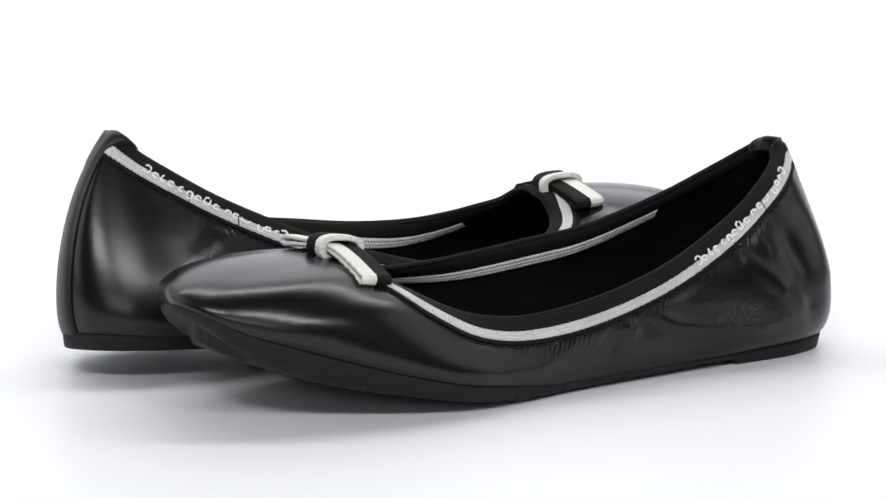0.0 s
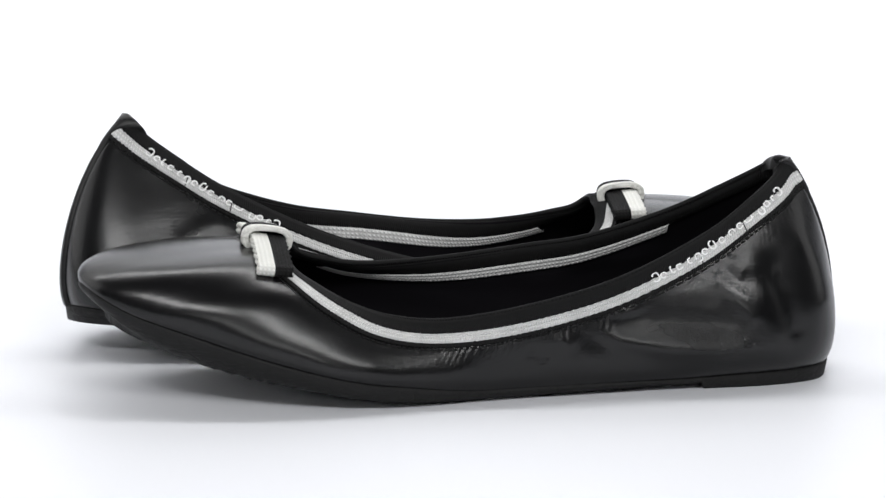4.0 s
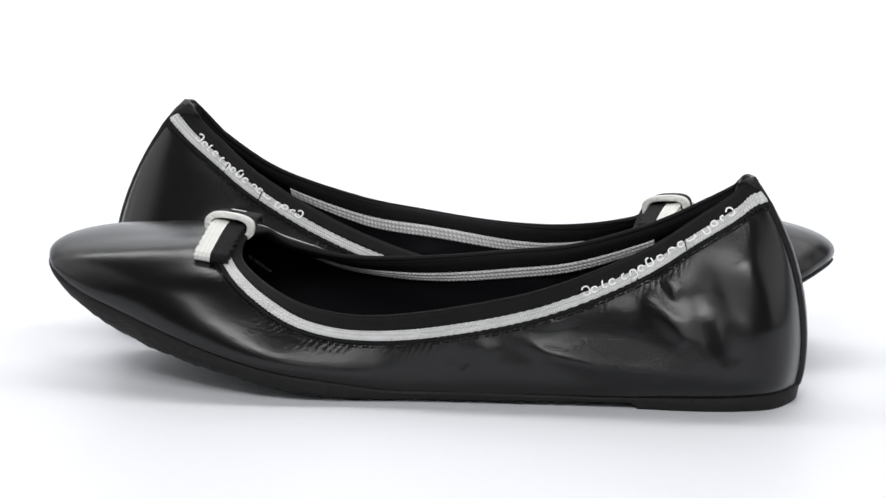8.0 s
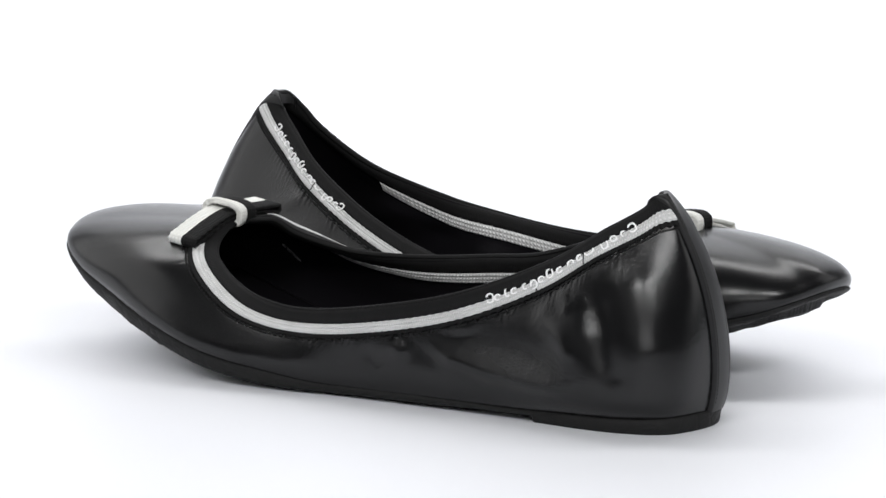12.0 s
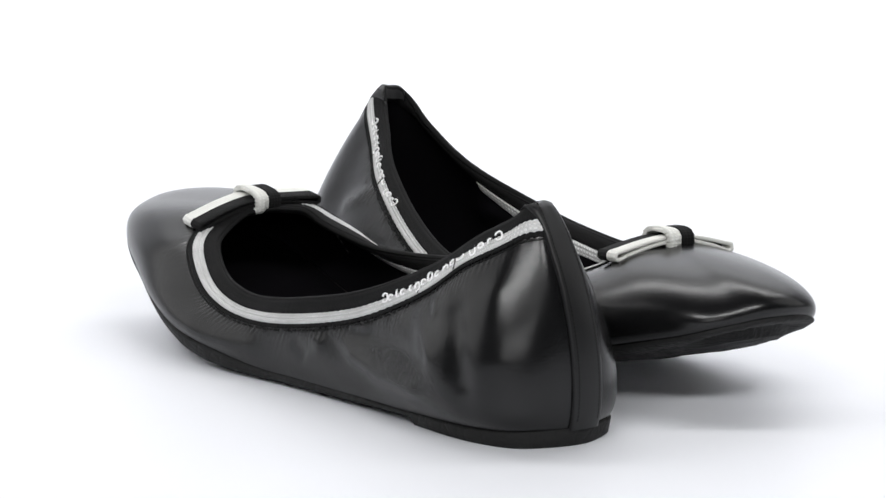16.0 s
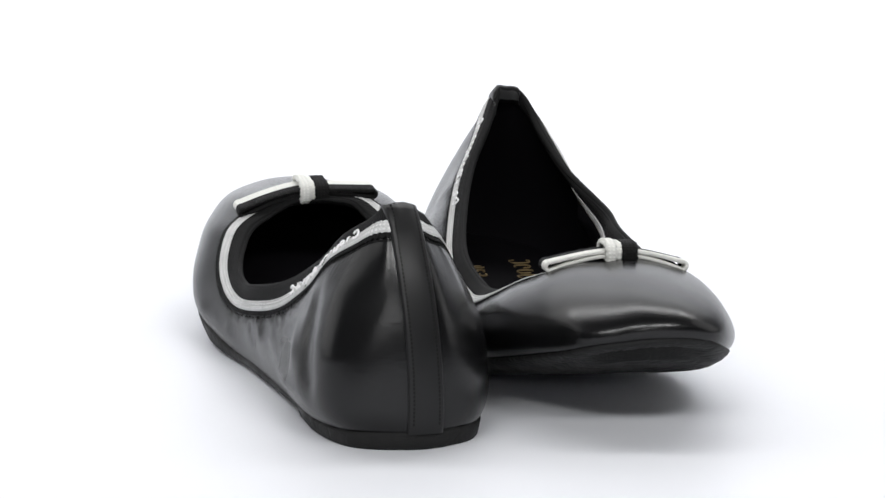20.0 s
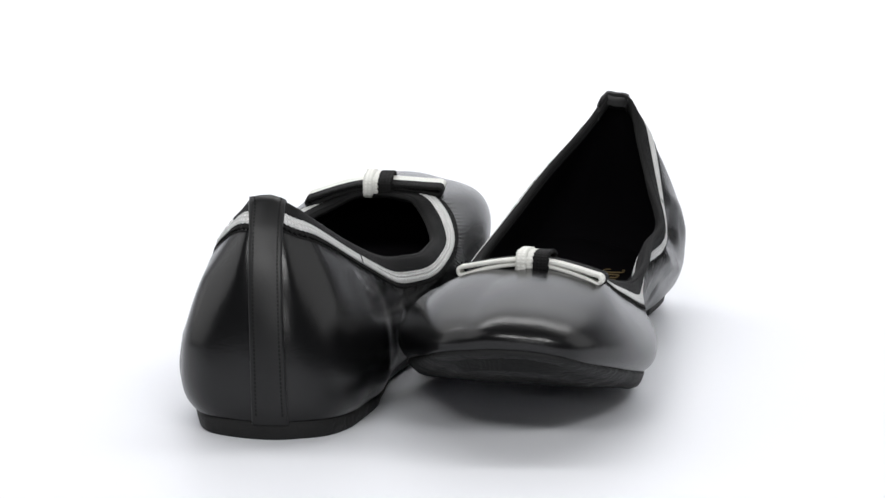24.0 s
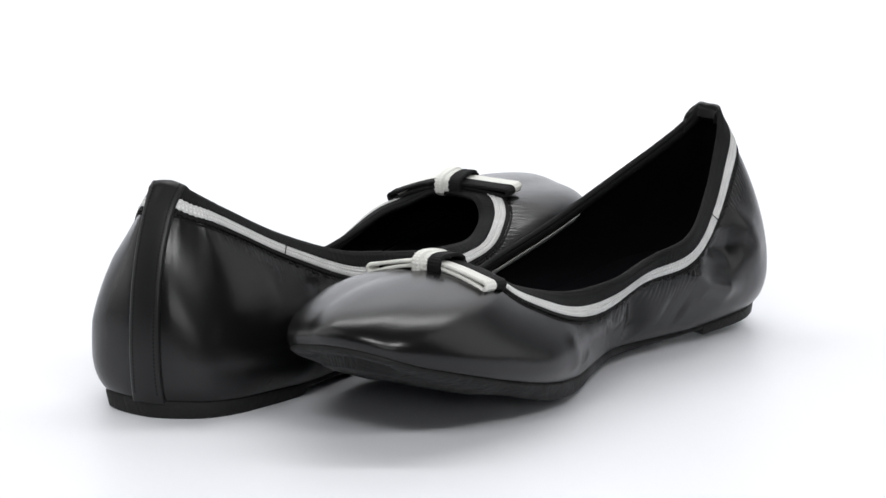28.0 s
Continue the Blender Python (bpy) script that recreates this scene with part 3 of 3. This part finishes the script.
    for f in np.linspace(0.12, 1, 10):
        q = foot * (1 - f) + spine * f
        pleat = np.array([noise.noise(Vector((p[0] * 0.22, p[1] * 0.1, 2.0))) for p in q]) * np.clip((q[:, 0] - 175) / 30, 0, 1)
        q[:, 2] = sole_height(q[:, 0], q[:, 1], BASE_X, base_z, twist) - 0.4 * math.sin(f * math.pi / 2) + 0.9 * pleat
        rings.append(q)
    grid("outsole", mirrored(np.stack(rings, 1), side), SOLE, shoe, "thin black rubber sole turning up at the toe", wrap=True, flip=side < 0)
    # heel block
    hs = [i for i in range(NI) if W[i, 0] <= 51.5]
    cut = next(k for k in range(len(hs) - 1) if hs[k + 1] - hs[k] > 1)
    hs = hs[cut + 1:] + hs[:cut + 1]
    ring = [(W + out * 0.62)[i] for i in hs]
    a, b = ring[-1], ring[0]
    ring += [a * (1 - f) + b * f for f in (0.25, 0.5, 0.75)]
    ring = np.array(ring)
    mid = np.array([26.0, 0, 0])
    levels = []
    for z, s in ((3.4, 0.955), (3.4, 0.992), (3.4, 1.0), (0.7, 0.97), (0.25, 0.965), (0.0, 0.95), (0.0, 0.5), (0.0, 0.01)):
        q = mid + (ring - mid) * s
        q[:, 2] = z + sole_height(q[:, 0], q[:, 1], [0, 200], [0, 0], twist)
        levels.append(q)
    for q, drop in zip(levels[:3], (0.05, 0.05, 0.45)):
        q[:, 2] = sole_height(ring[:, 0], ring[:, 1], EDGE_X, edge_z, twist) - drop
        q[-3:, 2] -= 2.4
    grid("heel_block", mirrored(np.stack(levels, 1), side), SOLE, shoe, "low black heel", wrap=True, flip=side < 0)
    # insole
    edge = W - out * 2.6 + (0, 0, 1.6)
    discs = []
    for f in np.linspace(0, 1, 9):
        q = edge * (1 - f) + spine * f
        q[:, 2] = sole_height(q[:, 0], q[:, 1], EDGE_X, edge_z, twist) + 1.2 + 4.5 * np.clip((150 - q[:, 0]) / 30, 0, 1) - 0.6 * math.sin(f * math.pi / 2)
        discs.append(q)
    insole = grid("insole", mirrored(np.stack(discs, 1), side), LINING, shoe, "black insole with worn gold print", wrap=True, flip=side < 0)
    # gold print on the insole, as plain open loops
    gold = []
    for x0, step, y, w, tall, turns in ((34, 6.4, -1.0, 2.3, 3.0, (200, 0, 90, 20, 60, -120, 0, 80)), (47, 5.0, 15.5, 1.5, 1.6, (150, 20, 200))):
        for n1, turn in enumerate(turns):
            x = x0 + n1 * step
            z = sole_height(x, y, EDGE_X, edge_z, twist) + 5.6
            gold.append((np.array([x, y, z]), np.array([1.0, 0, 0]), np.array([0, -1.0, 0]), np.array([0, 0, 1.0]), w, tall * (1.3 if n1 % 3 == 0 else 1), 0, turn, turn + 300, 0.45, -0.3, 0.12))
    loops("gold_print", gold, PRINT_GOLD, insole, "worn gold print on the insole", side)
    # white print on the binding, as plain open loops: half width, reach above and below, first and last angle; None is a gap
    shapes = [(1.2, 1.1, 0, 200, 520), (1.0, 0, 0, 0, 300), (0.7, 0.6, 0, 90, 330), (1.0, 0, 0, 20, 330), None, (0.8, 0, 0, 60, 300), (1.1, 0, 1.0, -120, 190),
              (1.0, 0, 0, 0, 300), (1.1, 1.1, 0, 80, 400), (1.0, 0, 0, 20, 330), None, (1.1, 0, 0, -30, 210), (1.0, 0, 0, 20, 330), (1.5, 0, 0, 160, 380), None,
              (1.1, 0, 1.0, 150, 390), (1.05, 0, 0, 0, 360), (0.8, 0, 0, 30, 230), (1.2, 1.1, 0, 200, 520)]
    span = [i for i in range(NI // 2) if 23.5 <= P0[i, 0, 0] <= 67]
    seq = shapes if side < 0 else shapes[::-1]
    wide = sum(0.9 if q is None else q[0] * 2 + 0.5 for q in seq)
    k = (run[span[-1]] - run[span[0]]) / wide
    at = run[span[0]]
    mark = []
    for q in seq:
        if q is None:
            at += 0.9 * k
            continue
        c = at + (q[0] + 0.25) * k
        at += (q[0] * 2 + 0.5) * k
        i = int(np.searchsorted(run, c))
        pos = np.array([np.interp(5.1, dist[i], P[i, :, c2]) for c2 in range(3)])
        nor = unit(np.array([np.interp(5.1, dist[i], N0[i, :, c2]) for c2 in range(3)]))
        t = unit(P0[i + 2, 0] - P0[i - 2, 0])
        v = unit(np.cross(nor, t))
        rise = v if v[2] > 0 else -v
        tall, mid = 1.0 + (q[1] + q[2]) / 2, (q[1] - q[2]) / 2
        mark.append((pos, t * -side, rise, nor, q[0] * k * 0.92, tall, mid, q[3], q[4], 0.4, 0.7, 1.25))
    loops("raised_print", mark, PRINT_WHITE, shoe, "row of raised white shapes on the stripe", side)
    # dark seams where the stripe is joined
    for target, s2 in ((51.0, 1), (36.5, 1), (48.4, -1)):
        i = min(range(NI), key=lambda q: abs(P0[q, 0, 0] - target) + (0 if s2 * P0[q, 0, 1] > 0 else 999))
        pos = np.array([np.interp(6.4, dist[i], P[i, :, c2]) for c2 in range(3)])
        nor = unit(np.array([np.interp(6.4, dist[i], N0[i, :, c2]) for c2 in range(3)]))
        t = unit(P0[(i + 2) % NI, 0] - P0[i - 2, 0])
        v = unit(np.cross(nor, t) + t * 0.35)
        slabs("stripe_seam", [(pos + nor * 1.0, unit(np.cross(v, nor)), v, nor, 0.16, 1.7, 0.12)], THREAD, shoe, "dark seam across the stripe", side)
    bow(shoe, side, knot, -8.0, reach, sags)
    return shoe


PRINT_FROM, PRINT_TO = (184, 30), (176.5, 24.5)

# folds in the leather: side (1 outer, -1 inner), height, width, then the line x, z along which each runs
FOLDS_LEFT = [(1, 1.4, 2.6, (90, 23), (77, 16.5), (63, 14), (46, 13), (29, 14)), (1, -0.9, 3.6, (82, 26), (68, 22.5), (52, 21), (36, 20)),
              (1, 0.9, 3.6, (52, 38), (41, 29), (31, 18)), (1, -1.5, 4.6, (34, 46), (27, 32), (22, 18), (21, 8)), (1, 0.8, 4.6, (22, 52), (14, 35), (10, 17)), (1, 0.5, 1.8, (43, 41), (38, 34)),
              (1, 0.6, 3.2, (168, 15), (150, 11), (133, 10), (118, 14)), (1, 0.9, 3.0, (101, 24), (92, 14)), (1, 1.3, 1.6, (88, 26), (70, 26)), (1, -0.5, 3.0, (108, 17), (100, 11)),
              (-1, -0.9, 6.0, (60, 42), (54, 4)), (-1, 0.8, 6.5, (74, 38), (70, 4)), (-1, -0.9, 5.0, (88, 34), (85, 4)), (-1, 0.6, 6.0, (38, 52), (33, 12))]
FOLDS_RIGHT = [(-1, -3.0, 4.5, (100, 26), (97, 16), (94, 4)), (-1, 1.2, 4.0, (112, 24), (110, 12)), (-1, -0.7, 2.4, (118, 26), (117, 14)), (-1, 0.5, 3.0, (128, 26), (126, 12)),
               (-1, 2.1, 3.2, (82, 29), (74, 24), (62, 16), (50, 12), (38, 11)), (-1, -2.3, 5.0, (64, 36), (52, 27), (38, 22)), (-1, 1.0, 5.0, (44, 42), (32, 28), (26, 14)), (-1, -0.8, 4.0, (84, 14), (70, 8)),
               (-1, 0.6, 4.0, (158, 26), (157, 10)), (-1, 0.8, 4.0, (150, 16), (145, 8)),
               (1, 0.45, 3.0, (54, 40), (40, 31), (30, 26)), (1, 0.5, 4.0, (95, 20), (62, 14), (40, 13)), (1, 0.4, 3.4, (160, 14), (135, 11))]


def studio_sweep():
    """The white sweep: a floor that runs up into a back wall in one curve."""
    prof = [(-6.0, 0.0), (-0.5, 0.0), (0.5, 0.0), (1.2, 0.0)]
    prof += [(1.2 + 0.9 * math.sin(a), 0.9 - 0.9 * math.cos(a)) for a in np.linspace(0.1, math.pi / 2, 16)]
    prof += [(2.1, 2.0), (2.1, 3.4)]
    xs = np.linspace(-4, 4, 9)
    G = np.array([[(x, y, z) for y, z in prof] for x in xs])
    ob = grid("ground", G, SWEEP)
    return tagged(ob, "seamless white studio sweep, floor and back wall in one", "studio backdrop", kind="structure")


studio_sweep()
left_shoe = make_shoe("ballet_flat", 1, ROWS_LEFT, 1.0, FOLDS_LEFT, 0.0, EDGE_LEFT, BASE_LEFT, (181.5, -5.2, 44.4), (24.6, 22.8), (6.3, 1.4), "black leather ballet flat with striped binding, standing flat")
right_shoe = make_shoe("ballet_flat", -1, ROWS_RIGHT, 4.0, FOLDS_RIGHT, 0.1215, EDGE_RIGHT, BASE_RIGHT, (182.5, -5.0, 44.4), (22.4, 21.4), (3.6, 4.2), "black leather ballet flat with striped binding, heel lifted and twisted inwards")


def motions():
    """Both shoes turn together about the middle of the table."""
    left = pose(0.11886, 0.03849, 0, 0, 0, -145.599)
    right = pose(-0.12444, -0.02113, 0, 0, 0, 27.341) @ pose(0.14, 0, 0.00155) @ pose(0, 0, 0, 0, 3.492, 0) @ pose(-0.14, 0, 0)
    rows = [(t / 2, pose(0, 0, 0, 0, 0, -5.4667 * t / 2)) for t in range(57)]
    walk(left_shoe, [(t, m @ left) for t, m in rows])
    walk(right_shoe, [(t, m @ right) for t, m in rows])


motions()
